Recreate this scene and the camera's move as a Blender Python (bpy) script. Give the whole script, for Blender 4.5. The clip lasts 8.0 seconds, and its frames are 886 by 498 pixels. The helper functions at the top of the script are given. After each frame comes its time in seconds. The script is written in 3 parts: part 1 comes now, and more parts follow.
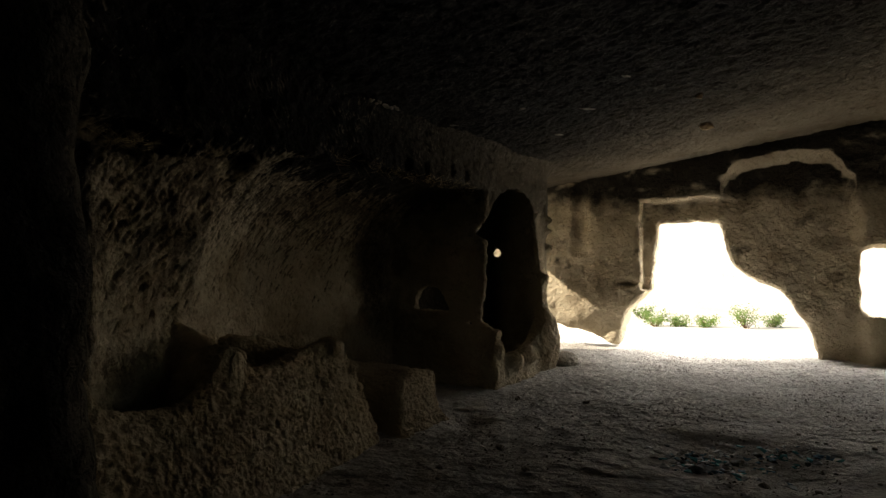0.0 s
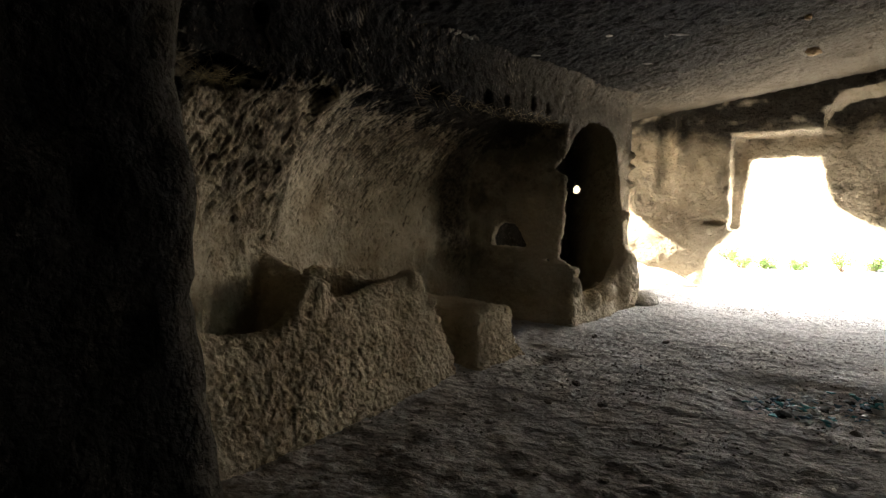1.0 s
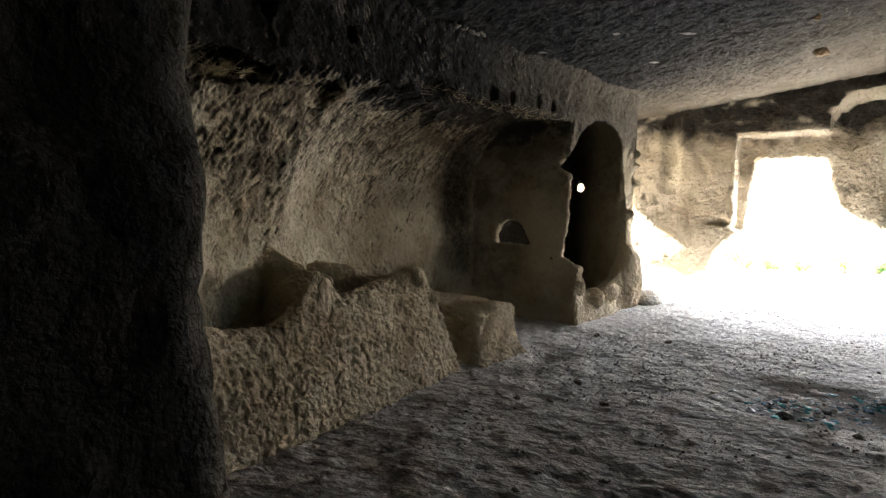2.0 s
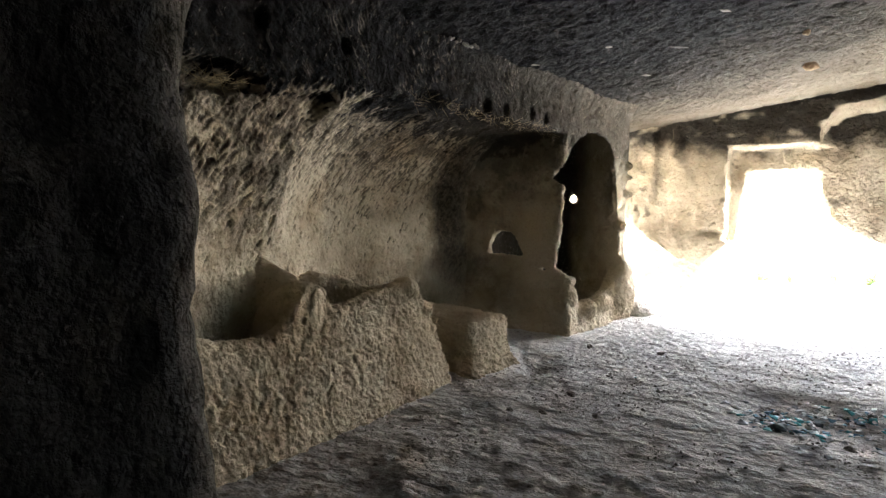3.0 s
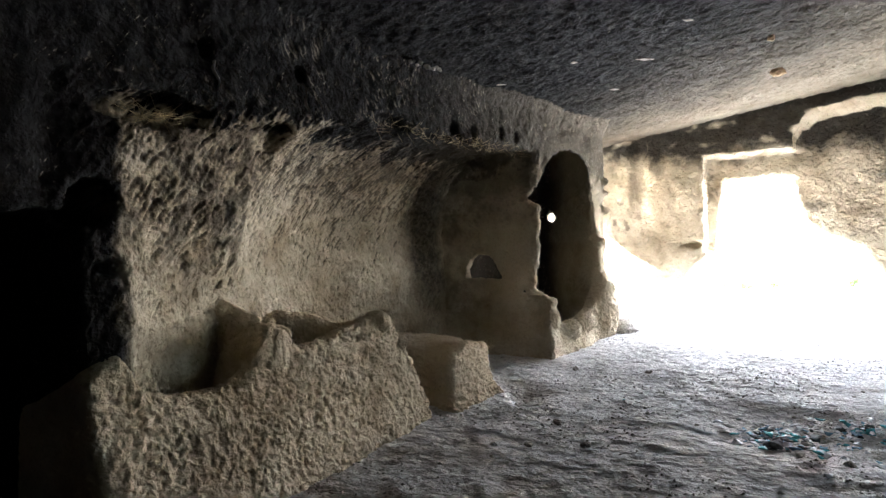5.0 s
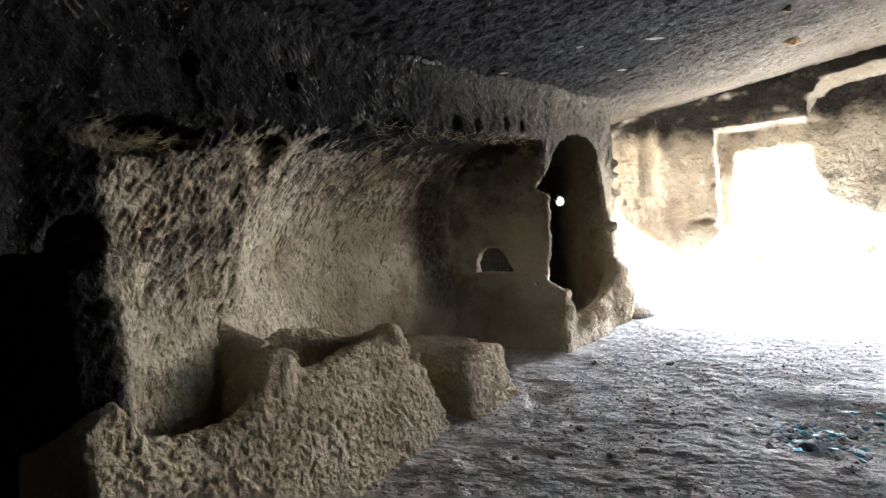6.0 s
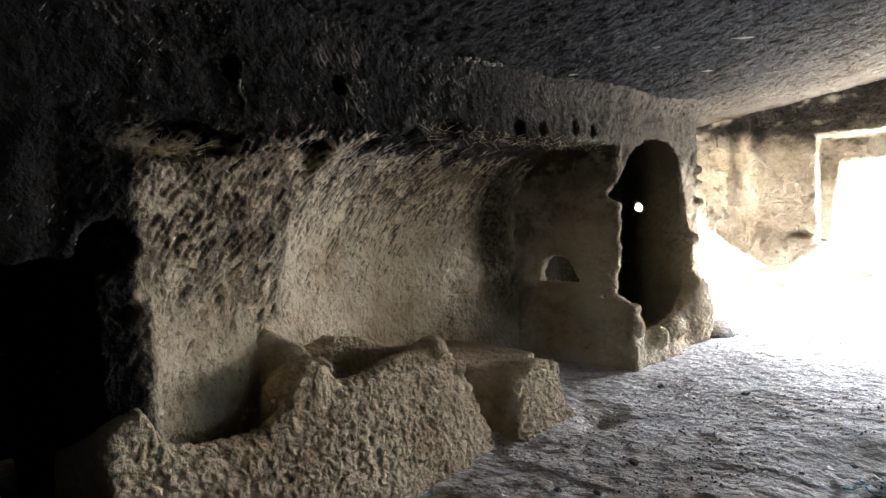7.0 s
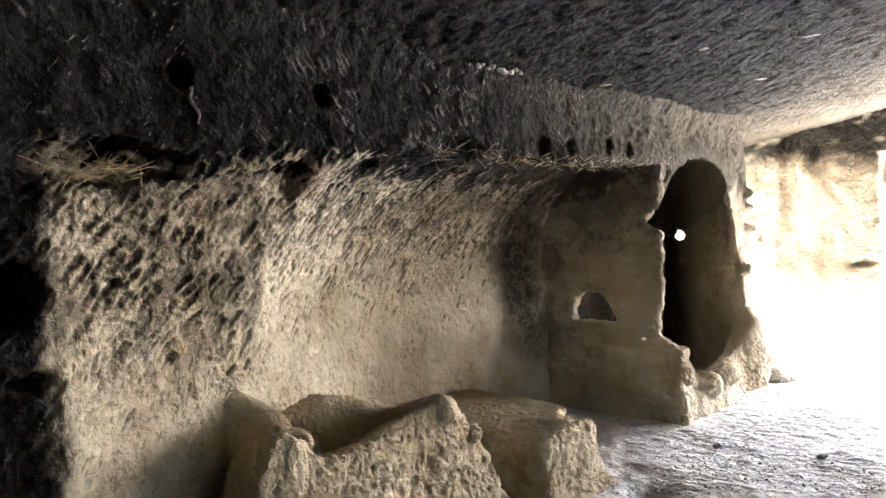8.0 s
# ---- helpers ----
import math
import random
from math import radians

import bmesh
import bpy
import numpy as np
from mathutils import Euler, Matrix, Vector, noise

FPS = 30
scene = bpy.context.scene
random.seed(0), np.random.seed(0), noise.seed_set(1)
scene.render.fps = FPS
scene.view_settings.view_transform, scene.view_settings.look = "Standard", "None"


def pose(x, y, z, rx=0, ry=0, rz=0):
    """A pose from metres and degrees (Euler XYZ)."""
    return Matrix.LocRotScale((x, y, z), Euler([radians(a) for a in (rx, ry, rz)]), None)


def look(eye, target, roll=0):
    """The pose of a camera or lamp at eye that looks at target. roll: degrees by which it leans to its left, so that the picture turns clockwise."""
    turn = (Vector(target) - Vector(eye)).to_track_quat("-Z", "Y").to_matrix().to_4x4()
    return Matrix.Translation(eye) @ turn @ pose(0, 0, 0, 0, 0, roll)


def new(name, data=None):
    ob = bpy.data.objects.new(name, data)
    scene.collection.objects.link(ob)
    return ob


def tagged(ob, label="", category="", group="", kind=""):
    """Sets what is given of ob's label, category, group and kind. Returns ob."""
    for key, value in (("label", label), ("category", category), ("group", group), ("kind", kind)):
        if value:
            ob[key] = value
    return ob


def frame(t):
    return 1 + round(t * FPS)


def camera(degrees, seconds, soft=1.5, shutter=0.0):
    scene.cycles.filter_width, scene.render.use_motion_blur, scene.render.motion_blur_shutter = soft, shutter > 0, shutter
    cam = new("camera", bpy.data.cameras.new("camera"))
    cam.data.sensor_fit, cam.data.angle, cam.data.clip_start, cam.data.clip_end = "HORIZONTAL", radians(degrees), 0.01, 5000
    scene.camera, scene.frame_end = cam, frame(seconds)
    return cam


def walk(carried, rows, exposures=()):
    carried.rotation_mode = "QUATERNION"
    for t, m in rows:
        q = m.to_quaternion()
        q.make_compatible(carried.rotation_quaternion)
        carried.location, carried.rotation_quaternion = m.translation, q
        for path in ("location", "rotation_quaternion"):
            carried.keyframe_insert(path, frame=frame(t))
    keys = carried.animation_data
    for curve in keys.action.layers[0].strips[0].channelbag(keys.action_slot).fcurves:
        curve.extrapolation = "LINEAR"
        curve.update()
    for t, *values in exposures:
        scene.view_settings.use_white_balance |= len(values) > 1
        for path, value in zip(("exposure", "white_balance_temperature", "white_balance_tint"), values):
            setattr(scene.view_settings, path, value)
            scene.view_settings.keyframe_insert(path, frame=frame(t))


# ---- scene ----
cam = camera(70.4, 8.0)
PATH = [
    (0, (0.119, 0.035, 1.155), (-0.864, 1.776, 1.207), 0.2),
    (0.5, (0.1, 0.045, 1.15), (-1.011, 1.706, 1.076), 0.4),
    (1, (0.091, 0.04, 1.143), (-1.088, 1.649, 0.993), 0.7),
    (1.5, (0.083, 0.04, 1.144), (-1.109, 1.637, 0.979), 1.3),
    (3, (0.078, 0.041, 1.153), (-1.09, 1.659, 1.023), 1.7),
    (3.5, (0.075, 0.041, 1.157), (-1.093, 1.66, 1.046), 1.7),
    (4, (0.076, 0.042, 1.155), (-1.084, 1.667, 1.041), 1.9),
    (4.5, (0.078, 0.078, 1.161), (-1.032, 1.74, 1.092), 0.8),
    (4.7, (0.072, 0.132, 1.149), (-1.032, 1.799, 1.106), -0.8),
    (5.8, (-0.03, 0.366, 1.316), (-1.209, 1.975, 1.174), -2.5),
    (6, (-0.054, 0.369, 1.334), (-1.205, 2.0, 1.209), -4.5),
    (6.5, (-0.046, 0.418, 1.362), (-1.187, 2.054, 1.216), -3.7),
    (6.6, (-0.032, 0.483, 1.399), (-1.256, 2.061, 1.287), -4.0),
    (7, (-0.003, 0.624, 1.408), (-1.361, 2.086, 1.28), -2.5),
    (7.5, (-0.176, 0.898, 1.399), (-1.505, 2.392, 1.355), -3.4),
    (8, (-0.317, 1.113, 1.418), (-1.746, 2.512, 1.389), -3.2),
]
EXPOSURES = [(0.0, 1.25, 7300, 9), (0.5, 2.15, 7200, 8), (1.0, 3.2, 6700, 10), (1.5, 3.7, 6300, 11), (3.0, 4.8, 5900, 11), (3.5, 5.0, 5900, 11), (4.0, 5.0, 5800, 11),
             (4.5, 4.9, 5700, 11), (6.0, 4.9, 5600, 12), (6.5, 4.8, 5600, 12), (7.0, 4.8, 5700, 12), (7.5, 5.3, 5700, 13), (8.0, 5.8, 5900, 14)]
walk(cam, [(t, look(eye, target, roll)) for t, eye, target, roll in PATH], EXPOSURES)


# ---- world and sun ----
SUN_ELEV, SUN_AZ = 30.0, -112.0          # azimuth: degrees from +y towards +x
world = bpy.data.worlds.new("world")
scene.world = world
world.use_nodes = True
wn = world.node_tree
sky = wn.nodes.new("ShaderNodeTexSky")
sky.sky_type, sky.sun_disc = "NISHITA", False
sky.sun_elevation, sky.sun_rotation = radians(SUN_ELEV), radians(SUN_AZ)
wn.nodes["Background"].inputs["Strength"].default_value = 0.15
wn.links.new(sky.outputs["Color"], wn.nodes["Background"].inputs["Color"])
sun_data = bpy.data.lights.new("sun", "SUN")
sun_data.energy, sun_data.angle, sun_data.color = 5.0, radians(0.6), (1.0, 0.95, 0.87)
sun = new("sun", sun_data)
sun_way = Vector((math.sin(radians(SUN_AZ)) * math.cos(radians(SUN_ELEV)), math.cos(radians(SUN_AZ)) * math.cos(radians(SUN_ELEV)), math.sin(radians(SUN_ELEV))))
sun.matrix_world = look(sun_way * 30, (0, 0, 0))

# sky and hillside daylight: lamps added in the far openings, one unseen above them
for lamp_name, lamp_watts, lamp_wide, lamp_high, lamp_at in (("sky_lamp_main", 19.0, 2.3, 1.6, (-0.85, 9.66, 0.85)), ("sky_lamp_side", 2.5, 3.4, 1.7, (2.5, 9.66, 1.0)), ("sky_lamp_above", 560.0, 7.5, 1.6, (1.0, 10.6, 3.0))):
    lamp_data = bpy.data.lights.new(lamp_name, "AREA")
    lamp_data.shape, lamp_data.size, lamp_data.size_y = "RECTANGLE", lamp_wide, lamp_high
    lamp_data.energy, lamp_data.color = lamp_watts, (0.97, 0.98, 1.0)
    lamp = new(lamp_name, lamp_data)
    lamp.matrix_world = look(lamp_at, (0.6, 8.0, 0.2) if lamp_at[2] > 2 else (lamp_at[0], 0.0, lamp_at[2]))

# ---- fields and meshes ----
RNG = np.random.default_rng(7)
LATTICE = RNG.random((32, 32, 32)).astype(np.float32)


def grain(p):
    """Smooth value noise from 0 to 1 at the points p (n, 3)."""
    i = np.floor(p).astype(np.int64)
    f = p - i
    f = f * f * (3 - 2 * f)
    out = np.zeros(len(p))
    for dx in (0, 1):
        for dy in (0, 1):
            for dz in (0, 1):
                w = (f[:, 0] if dx else 1 - f[:, 0]) * (f[:, 1] if dy else 1 - f[:, 1]) * (f[:, 2] if dz else 1 - f[:, 2])
                out += w * LATTICE[(i[:, 0] + dx) & 31, (i[:, 1] + dy) & 31, (i[:, 2] + dz) & 31]
    return out


def fractal(p, size, octaves=3):
    total, amp = np.zeros(len(p)), 0.5
    for o in range(octaves):
        total += amp * (grain(p / size + 7.3 * o) - 0.5) * 2
        size, amp = size / 2.1, amp / 2
    return total


def chisel(u, v, w, degrees, long, wide):
    """Short, slanting tool strokes in the plane (u, v): 0 between them, 1 at their deepest."""
    a = radians(degrees)
    s, c = u * math.cos(a) + v * math.sin(a), -u * math.sin(a) + v * math.cos(a)
    n = grain(np.stack([s / long, c / wide, w * 3.0 + 5], 1))
    return np.clip((n - 0.45) * 2.6, 0, 1)


def scoops(u, v, w, degrees, long, wide):
    """Scoop-like tool marks in rows: depth from 0 to 1, deepening along each stroke and ending in a sharp lip."""
    a = radians(degrees)
    p = np.stack([u / (3 * wide), v / (3 * wide), w / (3 * wide)], 1)
    s = u * math.cos(a) + v * math.sin(a) + 0.9 * wide * (grain(p + 3.3) - 0.5)
    c = -u * math.sin(a) + v * math.cos(a) + 1.1 * wide * (grain(p + 9.7) - 0.5)
    row = np.floor(c / wide).astype(np.int64)
    across = c / wide - row
    q = s / long + 5 * LATTICE[row & 31, 3, 7]
    cell = np.floor(q).astype(np.int64)
    f = q - cell
    strength = 0.15 + 0.85 * LATTICE[row & 31, cell & 31, 11]
    edge = np.clip((1 - f) / 0.14, 0, 1)
    return strength * f ** 0.6 * edge * (1 - (2 * across - 1) ** 2)


def refine(v, q, mask):
    """Splits the masked quads into four each."""
    part_q = q[mask]
    e = np.sort(np.stack([part_q, np.roll(part_q, -1, 1)], -1).reshape(-1, 2), 1)
    keys, back = np.unique(e[:, 0].astype(np.int64) * len(v) + e[:, 1], return_inverse=True)
    ends = np.stack([keys // len(v), keys % len(v)], 1)
    mid = back.reshape(-1, 4) + len(v)
    centre = np.arange(len(part_q)) + len(v) + len(keys)
    out = np.concatenate([v, v[ends].mean(1), v[part_q].mean(1)])
    four = [np.stack([part_q[:, k], mid[:, k], centre, mid[:, k - 1]], 1) for k in range(4)]
    return out, np.concatenate([q[~mask]] + four)


def smax(a, b, k):
    h = np.clip(0.5 + 0.5 * (a - b) / k, 0, 1)
    return b + (a - b) * h + k * h * (1 - h)


def smin(a, b, k):
    return -smax(-a, -b, k)


def ball(x, y, z, c, r):
    """Rough distance to an ellipsoid."""
    q = np.sqrt(((x - c[0]) / r[0]) ** 2 + ((y - c[1]) / r[1]) ** 2 + ((z - c[2]) / r[2]) ** 2)
    return (q - 1) * min(r)


def slab(x, y, z, lo, hi, k=0.04):
    """A box with edges rounded by k."""
    d = smax(lo[0] - x, x - hi[0], k)
    d = smax(d, smax(lo[1] - y, y - hi[1], k), k)
    return smax(d, smax(lo[2] - z, z - hi[2], k), k)


def lerp(v, xs, ys):
    return np.interp(v, xs, ys).astype(np.float32)


def nets(field, lo, hi, h):
    """The surface where field is 0, as vertices, quads and normals; rock is where it is below 0."""
    n = [int(math.ceil((hi[a] - lo[a]) / h)) + 1 for a in range(3)]
    ax = [(lo[a] + h * np.arange(n[a])).astype(np.float32) for a in range(3)]
    S = np.broadcast_to(field(ax[0][:, None, None], ax[1][None, :, None], ax[2][None, None, :]), n).astype(np.float32)
    inside = S < 0
    count = np.zeros([m - 1 for m in n], np.int8)
    for i in (0, 1):
        for j in (0, 1):
            for k in (0, 1):
                count += inside[i:n[0] - 1 + i, j:n[1] - 1 + j, k:n[2] - 1 + k]
    cell = np.argwhere((count > 0) & (count < 8))
    index = np.full(count.shape, -1, np.int32)
    index[cell[:, 0], cell[:, 1], cell[:, 2]] = np.arange(len(cell))
    corners = [(i, j, k) for i in (0, 1) for j in (0, 1) for k in (0, 1)]
    val = {c: S[cell[:, 0] + c[0], cell[:, 1] + c[1], cell[:, 2] + c[2]] for c in corners}
    total, hits = np.zeros((len(cell), 3)), np.zeros(len(cell))
    for a in range(3):
        for c in corners:
            if c[a]:
                continue
            e = tuple(1 if b == a else c[b] for b in range(3))
            cross = (val[c] < 0) != (val[e] < 0)
            t = np.where(cross, val[c] / np.where(cross, val[c] - val[e], 1), 0)
            for b in range(3):
                total[:, b] += cross * (t if b == a else c[b])
            hits += cross
    verts = np.array(lo) + h * (cell + total / hits[:, None])
    quads = []
    for a in range(3):
        b, c = (a + 1) % 3, (a + 2) % 3
        first = [slice(None)] * 3
        second = [slice(None)] * 3
        first[a], second[a] = slice(0, -1), slice(1, None)
        for o in (b, c):
            first[o] = second[o] = slice(1, -1)
        s0, s1 = inside[tuple(first)], inside[tuple(second)]
        e = np.argwhere(s0 != s1)
        flip = s0[e[:, 0], e[:, 1], e[:, 2]]
        e = e.copy()
        e[:, b] += 1
        e[:, c] += 1
        ring = []
        for db, dc in ((-1, -1), (0, -1), (0, 0), (-1, 0)):
            q = e.copy()
            q[:, b] += db
            q[:, c] += dc
            ring.append(index[q[:, 0], q[:, 1], q[:, 2]])
        ring = np.stack(ring, 1)
        ring[~flip] = ring[~flip][:, ::-1]
        quads.append(ring)
    return verts, np.concatenate(quads)


def normals(verts, quads):
    p = verts[quads]
    fn = np.cross(p[:, 2] - p[:, 0], p[:, 3] - p[:, 1])
    out = np.stack([sum(np.bincount(quads[:, k], fn[:, a], len(verts)) for k in range(4)) for a in range(3)], 1)
    return out / np.maximum(np.linalg.norm(out, axis=1), 1e-9)[:, None]


def mesh_of(name, verts, quads, material, smooth=True):
    me = bpy.data.meshes.new(name)
    me.vertices.add(len(verts))
    me.vertices.foreach_set("co", np.asarray(verts, np.float32).ravel())
    me.loops.add(quads.size)
    me.loops.foreach_set("vertex_index", np.asarray(quads, np.int32).ravel())
    me.polygons.add(len(quads))
    me.polygons.foreach_set("loop_start", np.arange(len(quads), dtype=np.int32) * quads.shape[1])
    me.polygons.foreach_set("use_smooth", np.full(len(quads), smooth))
    me.update(calc_edges=True)
    me.validate()
    me.materials.append(material)
    return me


def rock(name, field, lo, hi, h, material, relief=None, parent=None, finer=None, where=None):
    """Carved rock: the field's surface, roughened along its normals; finer(v, n) gives the depth of tool marks and pits on a denser mesh."""
    v, q = nets(field, lo, hi, h)
    if relief:
        n = normals(v, q)
        v = v + n * relief(v, n)[:, None]
    if finer:
        mask = where(v[q].mean(1)) if where else np.ones(len(q), bool)
        v, q = refine(v, q, mask)
        n = normals(v, q)
        depth, dent, wear = finer(v, n)
        v = v - n * depth[:, None]
    me = mesh_of(name, v, q, material)
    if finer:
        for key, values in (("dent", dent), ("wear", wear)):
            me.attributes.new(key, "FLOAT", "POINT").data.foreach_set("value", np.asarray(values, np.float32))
    ob = new(name, me)
    ob.parent = parent
    return ob


def sheet(name, height, lo, hi, h, material, up=True, dense=None):
    """A sheet z = height(x, y) over a rectangle; dense: the part with the fine step h."""
    if dense:
        xs, ys = [np.concatenate([np.arange(lo[a], dense[0][a], 0.09), np.arange(dense[0][a], dense[1][a], h), np.arange(dense[1][a], hi[a] + 0.09, 0.09)]) for a in (0, 1)]
    else:
        xs, ys = np.arange(lo[0], hi[0] + h / 2, h), np.arange(lo[1], hi[1] + h / 2, h)
    gx, gy = np.meshgrid(xs, ys, indexing="ij")
    v = np.stack([gx.ravel(), gy.ravel(), height(gx.ravel(), gy.ravel())], 1)
    i = np.arange(gx.size).reshape(gx.shape)
    q = np.stack([i[:-1, :-1], i[1:, :-1], i[1:, 1:], i[:-1, 1:]], -1).reshape(-1, 4)
    return new(name, mesh_of(name, v, q if up else q[:, ::-1], material))


# ---- materials ----
class Nodes:
    def __init__(self, name):
        self.mat = bpy.data.materials.new(name)
        self.mat.use_nodes = True
        self.t = self.mat.node_tree
        self.bsdf = self.t.nodes["Principled BSDF"]
        self.bsdf.inputs["Specular IOR Level"].default_value = 0.06
        self.pos = self.t.nodes.new("ShaderNodeNewGeometry").outputs["Position"]

    def put(self, socket, value):
        if isinstance(value, (int, float)):
            socket.default_value = value
        elif isinstance(value, tuple):
            socket.default_value = (*value, 1) if len(socket.default_value) == 4 and len(value) == 3 else value
        else:
            self.t.links.new(value, socket)

    def attribute(self, name):
        n = self.t.nodes.new("ShaderNodeAttribute")
        n.attribute_name = name
        return n.outputs["Fac"]

    def math(self, op, a, b=0.0, clamp=False):
        n = self.t.nodes.new("ShaderNodeMath")
        n.operation, n.use_clamp = op, clamp
        self.put(n.inputs[0], a)
        self.put(n.inputs[1], b)
        return n.outputs[0]

    def axis(self, k):
        n = self.t.nodes.new("ShaderNodeSeparateXYZ")
        self.put(n.inputs[0], self.pos)
        return n.outputs[k]

    def noise(self, scale, detail=4.0, rough=0.55, vector=None, distortion=0.0):
        n = self.t.nodes.new("ShaderNodeTexNoise")
        n.inputs["Scale"].default_value, n.inputs["Detail"].default_value = scale, detail
        n.inputs["Roughness"].default_value, n.inputs["Distortion"].default_value = rough, distortion
        self.put(n.inputs["Vector"], vector or self.pos)
        return n.outputs["Fac"]

    def stretched(self, turn, scale):
        n = self.t.nodes.new("ShaderNodeMapping")
        n.vector_type = "TEXTURE"
        n.inputs["Rotation"].default_value = [radians(a) for a in turn]
        n.inputs["Scale"].default_value = scale
        self.put(n.inputs["Vector"], self.pos)
        return n.outputs[0]

    def ramp(self, fac, lo, hi):
        n = self.t.nodes.new("ShaderNodeMapRange")
        n.interpolation_type = "SMOOTHSTEP"
        self.put(n.inputs["Value"], fac)
        n.inputs["From Min"].default_value, n.inputs["From Max"].default_value = lo, hi
        return n.outputs[0]

    def mix(self, fac, a, b):
        n = self.t.nodes.new("ShaderNodeMix")
        n.data_type = "RGBA"
        self.put(n.inputs["Factor"], fac)
        self.put(n.inputs["A"], a)
        self.put(n.inputs["B"], b)
        return n.outputs["Result"]

    def bump(self, height, strength, distance, normal=None):
        n = self.t.nodes.new("ShaderNodeBump")
        n.inputs["Strength"].default_value, n.inputs["Distance"].default_value = strength, distance
        self.put(n.inputs["Height"], height)
        if normal:
            self.put(n.inputs["Normal"], normal)
        return n.outputs["Normal"]

    def done(self, color, rough=0.95, normal=None):
        self.put(self.bsdf.inputs["Base Color"], color)
        self.put(self.bsdf.inputs["Roughness"], rough)
        if normal:
            self.put(self.bsdf.inputs["Normal"], normal)
        return self.mat


TUFF, TUFF_DARK, SOOT_SHADE, CHIP = (0.49, 0.41, 0.29), (0.305, 0.235, 0.15), (0.009, 0.008, 0.007), (0.36, 0.31, 0.24)


def tuff_material(name, soot_shade=None, strokes=(0, 0, 0), light=TUFF, dark=TUFF_DARK, flecks=1.0, deep=1.0):
    """Soft volcanic rock, hewn in slanting strokes, pitted and grainy; a given function of (m, stroke) sets the share
    of old smoke black and painted shade.
    """
    m = Nodes(name)
    broad = m.noise(1.7, 5, 0.6)
    color = m.mix(m.ramp(broad, 0.40, 0.72), light, dark)
    fine = m.noise(42, 5, 0.68)
    stroke = m.noise(1.0, 2, 0.5, m.stretched(strokes, (0.05, 0.13, 0.042)))
    lumps = m.noise(17, 4, 0.6)
    color = m.mix(m.math("MULTIPLY", m.ramp(fine, 0.45, 0.72), 0.4), color, dark)
    color = m.mix(m.math("MULTIPLY", m.ramp(m.noise(95, 2), 0.62, 0.72), 0.5), color, (0.12, 0.09, 0.06))
    if soot_shade:
        share = soot_shade(m, m.attribute("dent"))
        chips = m.math("MULTIPLY", m.ramp(m.noise(1.0, 4, 0.65, m.stretched(strokes, (0.012, 0.06, 0.012))), 0.62, 0.70), m.ramp(m.noise(4.0, 3), 0.38, 0.62))
        black = m.mix(m.ramp(m.noise(11, 5), 0.35, 0.75), SOOT_SHADE, (0.02, 0.018, 0.016))
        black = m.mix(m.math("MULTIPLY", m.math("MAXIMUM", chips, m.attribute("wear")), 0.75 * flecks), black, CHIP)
        color = m.mix(share, color, black)
    n = m.bump(stroke, 1.0 * deep, 0.035)
    n = m.bump(lumps, 1.0, 0.045, n)
    n = m.bump(fine, 1.0, 0.02, n)
    n = m.bump(m.noise(110, 3, 0.6), 0.5, 0.004, n)
    return m.done(color, 0.95, n)


